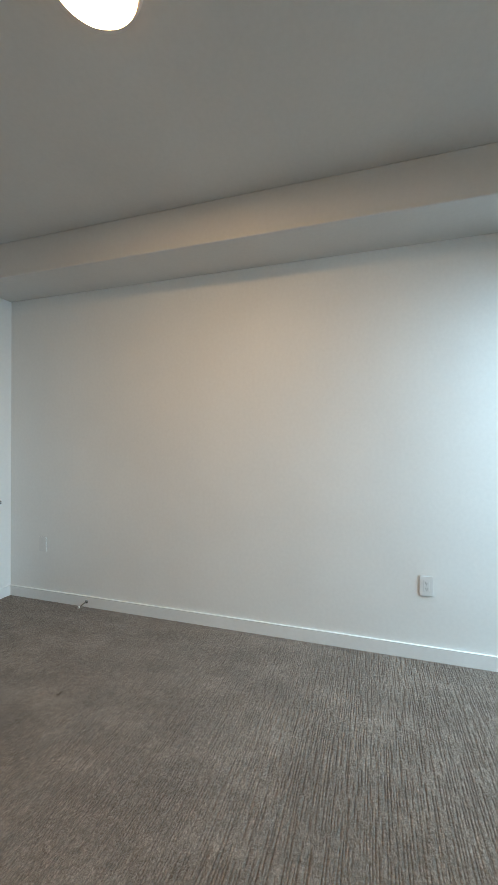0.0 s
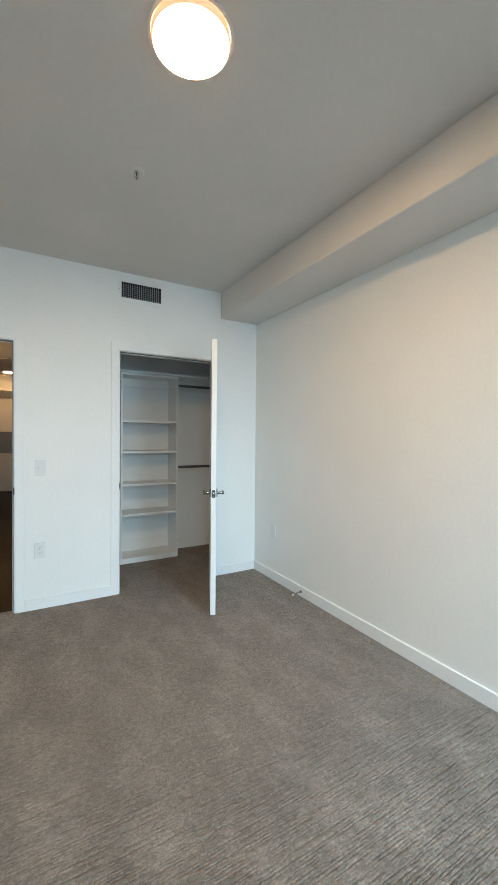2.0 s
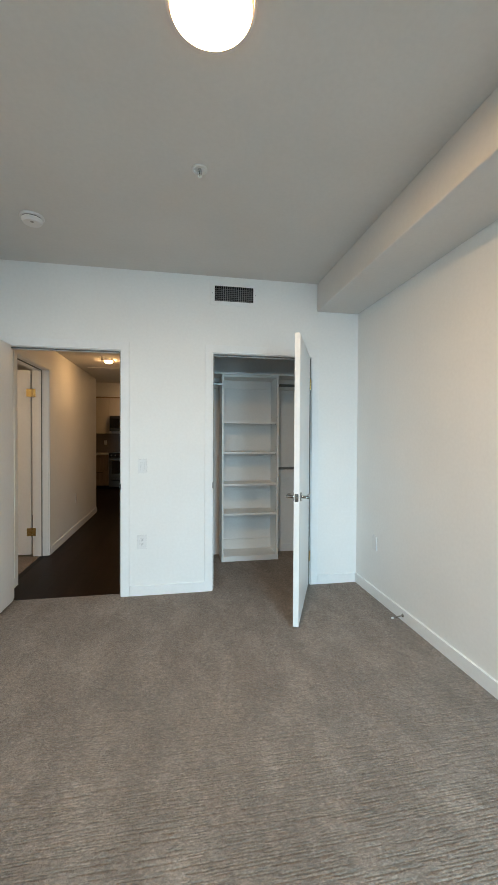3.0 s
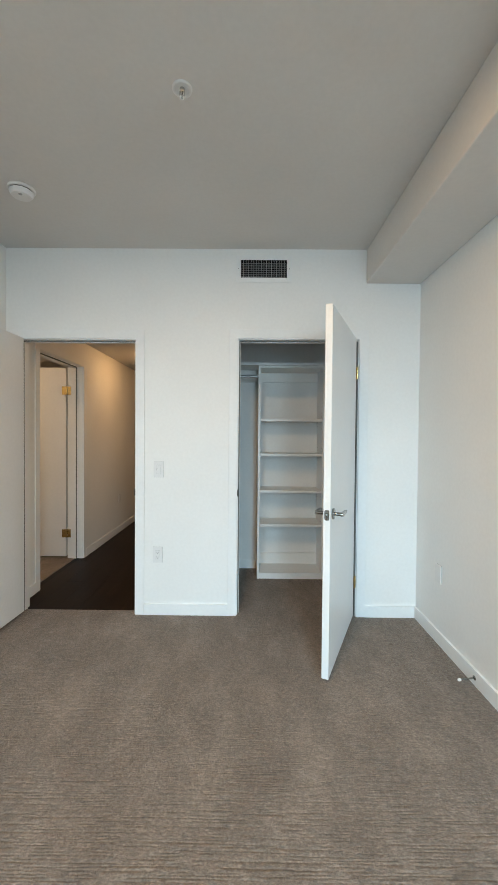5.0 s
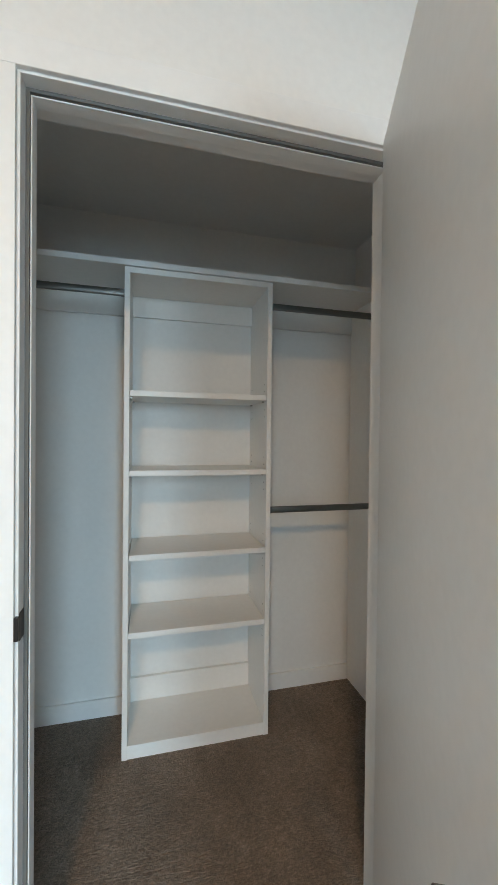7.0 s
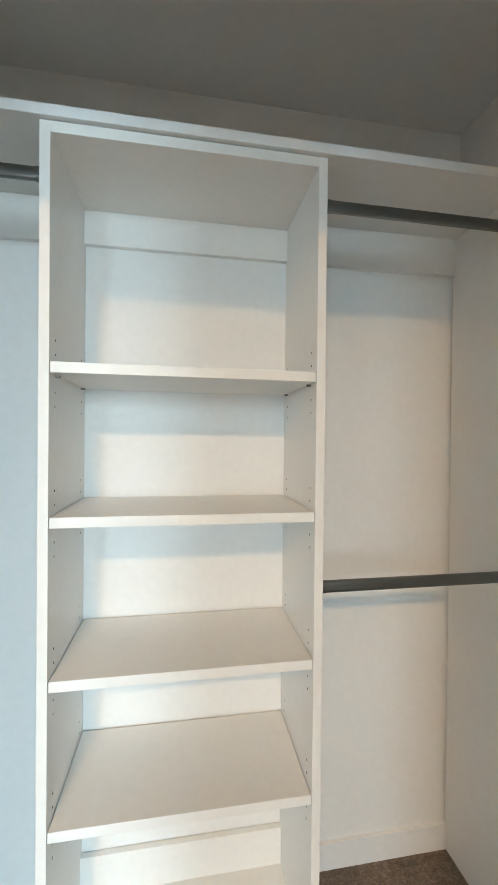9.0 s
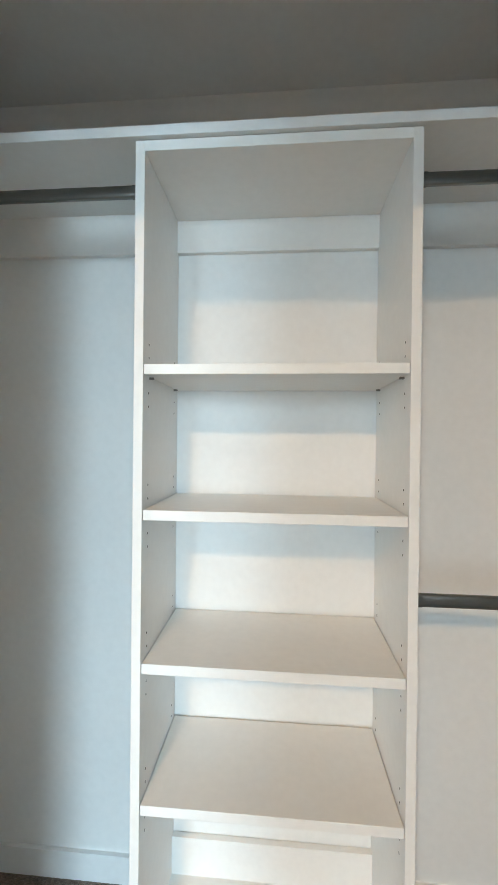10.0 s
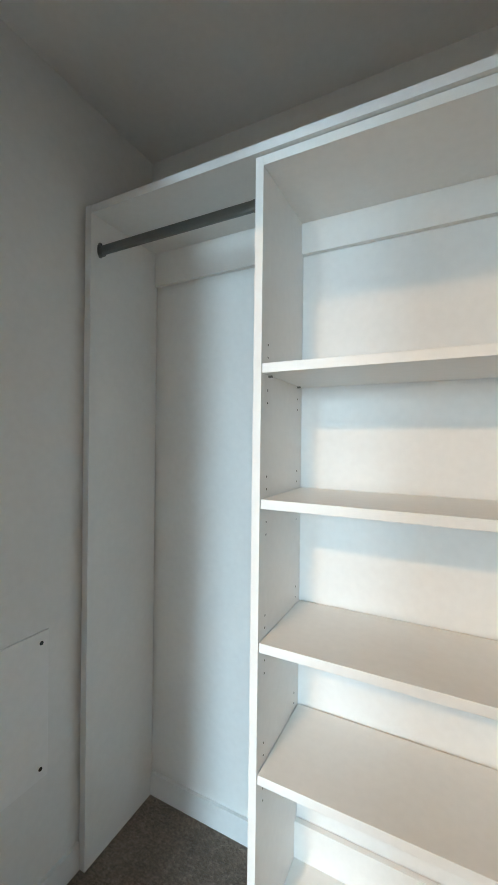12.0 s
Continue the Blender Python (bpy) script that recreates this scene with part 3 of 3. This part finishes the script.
def wall_plate(name, m, label, kind, deep=0.007):
    """Cover plate in the local xz plane, facing -y."""
    t = thing(name, m, label, "switch" if kind == "switch" else "outlet")
    # slightly larger grey sheet, added as a painted shadow line round the plate
    part("gasket", boxes((-0.0376, 0.0376, -0.0016, 0, -0.0606, 0.0606)), PALEGREY, t, "thin grey backing painted as edge shadow", True)
    part("plate", boxes((-0.037, 0.037, -deep, -0.0014, -0.060, 0.060), bevel=0.0015), PLASTIC, t, "", True)
    if kind == "blank":
        part("insert", boxes((-0.0165, 0.0165, -deep - 0.0008, -0.005, -0.033, 0.033), bevel=0.0005), PLASTIC, t, "", True)
        return t
    part("insert_gap", boxes((-0.0172, 0.0172, -0.0074, -0.005, -0.0343, 0.0343)), PALEGREY, t, "", True)
    face = part("insert", boxes((-0.0165, 0.0165, -0.0085, -0.005, -0.0335, 0.0335), bevel=0.0006), PLASTIC, t, "", True)
    if kind == "switch":
        part("rocker", boxes((-0.009, 0.014, -0.0115, -0.008, -0.020, 0.012), bevel=0.001), PLASTIC, face, "", True)
        part("slider", boxes((-0.013, -0.0105, -0.011, -0.008, -0.010, 0.012)), PALEGREY, face, "", True)
    else:
        for zc in (0.017, -0.017):
            for dx in (-0.006, 0.006):
                part("slot", boxes((dx - 0.0012, dx + 0.0012, -0.0088, -0.0084, zc - 0.002, zc + 0.007)), DARK, face, "", True)
            part("ground_hole", boxes((-0.0022, 0.0022, -0.0088, -0.0084, zc - 0.010, zc - 0.005)), DARK, face, "", True)
    return t


wall_plate("light_switch", pose(-1.983, 0.0, 1.126), "white dimmer switch on the wall between doorways", "switch")
wall_plate("power_outlet", pose(-1.987, 0.0, 0.468), "white double power outlet between the doorways", "outlet")
wall_plate("power_outlet", pose(0.0, -3.321, 0.455, 0, 0, -90), "white double power outlet on the long wall", "outlet")
wall_plate("blank_plate", pose(0.0, -0.36, 0.472, 0, 0, -90), "blank white cover plate near the corner", "blank", 0.009)
wall_plate("hall_outlet", pose(HW, 2.54, 0.475, 0, 0, 90), "white outlet low on the hall wall", "outlet")

stop = thing("door_stop", pose(-BT, -0.815, 0.048), "nickel door stop with white rubber tip on baseboard", "door stop")
_m = pose(-BT, -0.815, 0.048, 0, -98, 0)
part("base", turned([(0, 0), (0.013, 0), (0.013, 0.003), (0.007, 0.008), (0, 0.008)], _m, 20), NICKEL, stop, "", False, True)
part("rod", turned([(0.0045, 0.005), (0.0040, 0.080), (0, 0.080)], _m, 14), NICKEL, stop, "", False, True)
part("tip", turned([(0, 0.078), (0.007, 0.078), (0.008, 0.082), (0.008, 0.090), (0.006, 0.094), (0, 0.094)], _m, 16), RUBBER, stop, "white rubber tip", False, True)

snag = thing("carpet_snag", pose(-0.96, -1.44, 0.004), "small dark pulled tuft in the carpet", "carpet snag")
rs = random.Random(9)
for k in range(5):
    a = rs.uniform(-0.5, 0.5)
    x, y = -0.96 + rs.uniform(-0.012, 0.012), -1.44 + rs.uniform(-0.006, 0.006)
    bm = oval_bar(rs.uniform(0.012, 0.022), 0.0025, 0.002, 6)
    bm.transform(pose(x, y, 0.007, 0, rs.uniform(-14, -2), math.degrees(a)))
    part("strand", bm, SNAG, snag)

# ---- closet fittings ----
UX0, UX1, UF, UTOP = -1.210, -0.570, 0.768, 2.064
ST = 0.022
unit = thing("shelf_tower", pose((UX0 + UX1) / 2, (UF + CBACK) / 2, 0), "white melamine closet shelf tower standing on carpet", "shelf unit")
sides = [part("side_panel", boxes((x0, x0 + ST, UF, CBACK - 0.003, 0.0, UTOP), bevel=0.001), MELAMINE, unit) for x0 in (UX0, UX1 - ST)]
part("top_panel", boxes((UX0 + ST, UX1 - ST, UF, CBACK - 0.001, UTOP - 0.024, UTOP), bevel=0.001), MELAMINE, unit)
part("bottom_shelf", boxes((UX0 + ST, UX1 - ST, UF + 0.001, CBACK - 0.002, 0.03, 0.062), bevel=0.001), MELAMINE, unit)
part("plinth", boxes((UX0 + ST, UX1 - ST, UF + 0.003, UF + 0.02, 0.0, 0.03)), MELAMINE, unit)
part("top_cleat", boxes((UX0 + ST, UX1 - ST, CBACK - 0.019, CBACK - 0.001, 1.944, UTOP - 0.024), bevel=0.001), MELAMINE, unit)
part("bottom_cleat", boxes((UX0 + ST, UX1 - ST, CBACK - 0.020, CBACK - 0.002, 0.062, 0.176), bevel=0.001), MELAMINE, unit)
SHELVES = (1.5425, 1.207, 0.852, 0.5245)
for z in SHELVES:
    part("shelf", boxes((UX0 + ST + 0.0018, UX1 - ST - 0.0018, UF + 0.0015, CBACK - 0.007, z - 0.012, z + 0.012), bevel=0.0012), MELAMINE, unit)
    for sx, d in ((UX0 + ST, 1), (UX1 - ST, -1)):
        for y in (UF + 0.045, CBACK - 0.045):
            x0, x1 = sorted((sx, sx + d * 0.011))
            part("shelf_pin", boxes((x0, x1, y - 0.0035, y + 0.0035, z - 0.018, z - 0.0125), bevel=0.001), NICKEL, unit, "small metal shelf pin")
for k, sx in enumerate((UX0 + ST, UX1 - ST)):
    d = 1 if k == 0 else -1
    for z in SHELVES:
        for off in (0.065, 0.033, -0.051, -0.083):
            for y in (UF + 0.040, CBACK - 0.040):
                x0, x1 = sorted((sx, sx + d * 0.0004))
                part("pin_hole", boxes((x0, x1, y - 0.0018, y + 0.0018, z + off - 0.0024, z + off + 0.0024)), DARK, sides[k], "dark shelf pin hole")

tshelf = thing("closet_top_shelf", pose(-0.9, 0.91, 2.066), "long white melamine shelf across the closet", "shelf")
part("board", boxes((-1.772, -0.012, 0.759, CBACK - 0.001, 2.066, 2.090)), MELAMINE, tshelf)
part("edge_band", boxes((-1.772, -0.012, 0.757, 0.759, 2.066, 2.090), bevel=0.0007), TRIM, tshelf, "glossier white edge band")
PL0, PL1 = -1.797, -1.772
for x0, x1, lab in ((PL0, PL1, "white melamine panel against the closet side wall"), (-0.012, 0.008, "white melamine panel against the closet end wall")):
    p_ob = thing("closet_end_panel", pose((x0 + x1) / 2, 0.91, 0), lab, "panel")
    part("board", boxes((x0, x1, 0.757, CBACK - 0.007, 0.0, 2.090)), MELAMINE, p_ob)
    part("edge_band", boxes((x0, x1, 0.755, 0.757, 0.0, 2.090), bevel=0.0007), TRIM, p_ob, "glossier white edge band")
for x0, x1, lab in ((PL1, UX0, "white rail under the long shelf"), (UX1, -0.012, "white rail under the long shelf above two rods")):
    tagged(new("wall_cleat", mesh_of("wall_cleat", boxes((x0, x1, CBACK - 0.019, CBACK - 0.001, 1.944, 2.066), bevel=0.0012), MELAMINE)), lab, "cleat")


def hanging_rod(x0, x1, y, z, label, panel_end):
    r = thing("closet_rod", pose(x0, y, z), label, "closet rod", "rods in the closet")
    part("rod", oval_bar(x1 - x0 - 0.004, 0.015, 0.030), ROD, r, "", True, True).location = (0.002, 0, 0)
    for x, d in ((0.0, 1), (x1 - x0, -1)):
        bm = bmesh.new()
        outer, inner = ((0.0112, 0.0200), (0.0085, 0.0165)) if d == panel_end else ((0.0092, 0.0165), (0.0080, 0.0150))
        loops = []
        for depth, (hw, hh) in ((0.0, outer), (0.014, outer), (0.014, inner), (0.002, inner)):
            loop = []
            for k in range(17):
                a = math.pi * (1.0 + k / 16)
                y, z = hw * math.cos(a), (hw * math.sin(a) - hh + hw)
                loop.append(bm.verts.new((x + d * depth, y, z)))
            loop = [bm.verts.new((x + d * depth, -hw, hh * 0.72))] + loop + [bm.verts.new((x + d * depth, hw, hh * 0.72))]
            loops.append(loop)
        for p, q in zip(loops, loops[1:]):
            for k in range(len(p) - 1):
                bm.faces.new((p[k], p[k + 1], q[k + 1], q[k]))
        for e in (0, -1):
            bm.faces.new([lp[e] for lp in loops])
        bmesh.ops.recalc_face_normals(bm, faces=bm.faces)
        bracket = part("bracket", bm, ROD, r, "open-topped metal rod bracket", True)
        if d != panel_end:
            continue
        part("back_plate", turned([(0, 0), (0.0165, 0), (0.0165, 0.0018), (0, 0.0018)],
                                  Matrix.Translation((x, 0, 0.002)) @ Matrix.Rotation(radians(90 * d), 4, "Y") @ Matrix.Diagonal((1.5, 0.72, 1, 1)), 28), ROD, bracket, "", True, True)
        part("screw", turned([(0, 0.0018), (0.0034, 0.0018), (0.0025, 0.0042), (0, 0.0045)],
                             Matrix.Translation((x, 0, 0.0195)) @ Matrix.Rotation(radians(90 * d), 4, "Y"), 10), DARK, bracket, "", True, True)


hanging_rod(PL1, UX0, 0.792, 1.962, "dark oval metal closet rod under the long shelf", 1)
hanging_rod(UX1, -0.012, 0.792, 1.964, "dark oval metal upper rod beside the tower", -1)
hanging_rod(UX1, -0.012, 0.792, 1.030, "dark oval metal lower rod beside the tower", -1)

acc = thing("access_panel", pose(CX0, 0.42, 0.39), "flat white access panel screwed to closet wall", "access panel")
part("gasket", boxes((CX0, CX0 + 0.0025, 0.2225, 0.6445, 0.3905, 0.8115)), PANELWHITE, acc)
part("plate", boxes((CX0 + 0.0022, CX0 + 0.007, 0.222, 0.645, 0.390, 0.812), bevel=0.0012), PANELWHITE, acc)
for y in (0.244, 0.622):
    for z in (0.420, 0.780):
        part("screw", turned([(0, 0), (0.006, 0), (0.005, 0.002), (0, 0.0025)], pose(CX0 + 0.007, y, z, 0, 90, 0), 12), BRONZE, acc, "dark screw head", False, True)

# ---- hall and kitchen ----
hl = thing("hall_lamp", pose(-2.61, 2.05, HCEIL), "small round hall ceiling lamp glowing warm", "lamp")
part("base", turned([(0, 0), (0.058, 0), (0.058, -0.018), (0, -0.018)], pose(-2.61, 2.05, HCEIL), 32), TRIM, hl, "", False, True)
part("diffuser", turned([(0.050, -0.017), (0.050, -0.026), (0.044, -0.036), (0.026, -0.043), (0, -0.046)], pose(-2.61, 2.05, HCEIL), 32), HALLGLOW, hl, "warm glowing diffuser", False, True)
hs = thing("hall_sprinkler", pose(-2.65, 1.80, HCEIL), "white sprinkler on the hall ceiling", "sprinkler")
part("plate", turned([(0, -0.006), (0.034, -0.005), (0.036, 0)], pose(-2.65, 1.80, HCEIL), 24), PLASTIC, hs, "", False, True)
part("head", turned([(0.006, 0), (0.006, -0.04), (0.012, -0.041), (0.012, -0.043), (0, -0.043)], pose(-2.65, 1.80, HCEIL), 14), NICKEL, hs, "", False, True)
hatch = thing("ceiling_hatch", pose(-2.6, 3.0, HCEIL), "white access hatch in the hall ceiling", "hatch")
part("panel", boxes((-3.02, -2.2, 2.68, 3.35, HCEIL - 0.008, HCEIL), bevel=0.002), CEILING, hatch)

# added out of view to brighten the side room's door leaf and ceiling
sl = thing("side_room_fill_lamp", pose(-4.3, 0.75, HCEIL), "unseen round warm lamp added to light the side room", "lamp")
part("base", turned([(0, 0), (0.11, 0), (0.11, -0.02), (0, -0.02)], pose(-4.3, 0.75, HCEIL), 32), TRIM, sl, "", False, True)
part("diffuser", turned([(0.105, -0.019), (0.105, -0.066), (0.08, -0.076), (0, -0.080)], pose(-4.3, 0.75, HCEIL), 32), SIDEFILL, sl, "warm glowing diffuser", False, True)

KF = 7.10                       # front of the range and lower cabinets
stove = thing("kitchen_range", pose(-3.09, KF, 0), "brushed steel kitchen range with black oven window", "range")
part("body", boxes((-3.467, -2.707, KF + 0.03, KBACK - 0.02, 0.05, 0.905)), STEEL, stove)
part("cooktop", boxes((-3.467, -2.707, KF + 0.01, KBACK - 0.02, 0.905, 0.918), bevel=0.003), BLACK, stove, "black glass cooktop")
panel = part("control_panel", boxes((-3.467, -2.707, KF, KF + 0.03, 0.822, 0.935), bevel=0.004), BLACK, stove, "black control panel")
part("display", boxes((-3.20, -2.97, KF - 0.004, KF, 0.838, 0.922), bevel=0.001), DARK, panel, "dark display")
for x in (-3.40, -3.30, -2.88, -2.78):
    part("knob", turned([(0.026, 0), (0.024, 0.022), (0.021, 0.026), (0, 0.026)], pose(x, KF, 0.878, 90), 18), NICKEL, panel, "", False, True)
odoor = part("oven_door", boxes((-3.460, -2.714, KF, KF + 0.03, 0.275, 0.812), bevel=0.004), STEEL, stove)
part("oven_window", boxes((-3.395, -2.779, KF - 0.004, KF, 0.385, 0.735), bevel=0.001), BLACK, odoor, "black oven window")
part("handle", boxes((-3.44, -2.734, KF - 0.055, KF - 0.032, 0.762, 0.788), (-3.43, -3.40, KF - 0.034, KF, 0.765, 0.785), (-2.774, -2.744, KF - 0.034, KF, 0.765, 0.785), bevel=0.004), NICKEL, odoor)
drw = part("drawer", boxes((-3.460, -2.714, KF, KF + 0.03, 0.055, 0.265), bevel=0.004), STEEL, stove)
part("drawer_grip", boxes((-3.40, -2.774, KF - 0.012, KF, 0.215, 0.235), bevel=0.003), BLACK, drw)

base_cab = thing("base_cabinet", pose(-3.71, KF, 0), "grey oak base cabinet with two drawers", "cabinet")
part("body", boxes((-3.95, -3.472, KF + 0.02, KBACK - 0.01, 0.09, 0.885)), OAK, base_cab)
part("plinth", boxes((-3.95, -3.472, KF + 0.07, KF + 0.09, 0.0, 0.09)), DARK, base_cab, "dark recessed plinth")
for z0, z1 in ((0.095, 0.48), (0.487, 0.882)):
    f = part("drawer_front", boxes((-3.947, -3.475, KF, KF + 0.02, z0, z1), bevel=0.0015), OAK, base_cab)
    part("grip", boxes((-3.80, -3.62, KF - 0.02, KF, z1 - 0.05, z1 - 0.04), bevel=0.002), DARK, f)
ctop = thing("worktop", pose(-3.71, KF, 0.885), "pale stone worktop beside the range", "worktop")
part("slab", boxes((-3.95, -3.470, KF - 0.025, KBACK - 0.01, 0.885, 0.925), bevel=0.003), STONE, ctop)
structure("backsplash", boxes((-3.95, -1.93, KBACK - 0.009, KBACK - 0.001, 0.925, 1.45)), TILE, "dark grey tiled backsplash", "backsplash")
wall_plate("kitchen_outlet", pose(-3.66, KBACK - 0.009, 1.20), "pale outlet on the dark backsplash", "outlet")


def wall_cabinet(x0, x1, z0, z1, grips, label):
    c = thing("wall_cabinet", pose((x0 + x1) / 2, 7.42, z0), label, "cabinet", "wall cabinets of the kitchen")
    part("body", boxes((x0, x1, 7.44, KBACK - 0.01, z0, z1)), CABINET, c)
    n = len(grips)
    for i, gx in enumerate(grips):
        a, b = x0 + (x1 - x0) * i / n + 0.002, x0 + (x1 - x0) * (i + 1) / n - 0.002
        dr = part("door", boxes((a, b, 7.42, 7.44, z0 + 0.002, z1 - 0.002), bevel=0.0015), CABINET, c)
        part("grip", boxes((gx - 0.006, gx + 0.006, 7.395, 7.42, z0 + 0.02, z0 + 0.13), bevel=0.002), DARK, dr, "black bar grip")


wall_cabinet(-3.95, -3.500, 1.448, 2.392, (-3.90,), "tall cream wall cabinet with black grip")
wall_cabinet(-3.497, -2.735, 1.925, 2.392, (-3.145, -3.085), "cream wall cabinet above the microwave")
cove = thing("cabinet_filler", pose(-3.3, 7.45, 2.392), "dark strip between cabinets and ceiling soffit", "filler")
part("strip", boxes((-3.95, -2.735, 7.43, KBACK - 0.01, 2.394, 2.425)), OAK, cove)
structure("soffit_kitchen", boxes((-3.95, -1.93, 7.41, KBACK, 2.427, KCEIL)), WALL, "white soffit above the kitchen cabinets", "soffit")
mw = thing("microwave", pose(-3.116, 7.36, 1.511), "brushed steel microwave hung under the cabinet", "microwave")
part("body", boxes((-3.495, -2.737, 7.38, KBACK - 0.01, 1.511, 1.922), bevel=0.003), STEEL, mw)
md = part("door", boxes((-3.493, -2.93, 7.355, 7.38, 1.520, 1.915), bevel=0.003), STEEL, mw)
part("window", boxes((-3.480, -2.972, 7.351, 7.355, 1.585, 1.845), bevel=0.001), BLACK, md, "black glass door window")
part("handle", boxes((-2.965, -2.945, 7.31, 7.33, 1.55, 1.87), (-2.963, -2.947, 7.33, 7.356, 1.56, 1.58), (-2.963, -2.947, 7.33, 7.356, 1.84, 1.86), bevel=0.003), NICKEL, md, "vertical steel handle")
part("keypad", boxes((-2.925, -2.74, 7.355, 7.38, 1.520, 1.915), bevel=0.003), BLACK, mw, "black keypad")
kl = thing("kitchen_lamp", pose(-2.42, 6.75, KCEIL), "round kitchen ceiling lamp glowing warm", "lamp")
part("base", turned([(0, 0), (0.11, 0), (0.11, -0.02), (0, -0.02)], pose(-2.42, 6.75, KCEIL), 32), TRIM, kl, "", False, True)
part("diffuser", turned([(0.105, -0.019), (0.105, -0.034), (0.08, -0.042), (0, -0.046)], pose(-2.42, 6.75, KCEIL), 32), KITGLOW, kl, "warm glowing diffuser", False, True)

# ---- hall and kitchen floor: planks with open joints over a dark bed ----
wood_floor = structure("floor_hall", boxes((HW - 0.10, HE + 0.12, 0.062, HEND, -0.12, -0.012), (KWEST, HE + 0.12, HEND, KBACK, -0.12, -0.012)),
                       DARK, "dark walnut plank floor of hall and kitchen", "wood floor")
rng = random.Random(4)
PW, PLEN = 0.178, 1.22
plank_mesh = mesh_of("plank", boxes((0.0003, PW - 0.0003, 0.0003, PLEN - 0.0003, -0.011, -0.006), bevel=0.0004), DARKWOOD)
plank_cut = mesh_of("plank", boxes((0.0003, PW - 0.0003, 0.0003, 0.608, -0.011, -0.006), bevel=0.0004), DARKWOOD)


def plank(me, x, y):
    ob = new("plank", me)
    ob.parent = wood_floor
    ob.location = (x, y, 0)


for i in range(7):
    x = -3.19 + i * PW
    half = i % 2
    y = 0.063
    if half:
        plank(plank_cut, x, y)
        y += 0.609
    while y + PLEN < KBACK + 0.6:
        plank(plank_mesh, x, y)
        y += PLEN
for i in range(1, 9):
    x = -3.19 - i * PW
    y = HEND + 0.002 + (0.4 if i % 2 else 0.0)
    while y + PLEN < KBACK + 0.6:
        plank(plank_mesh, x, y)
        y += PLEN
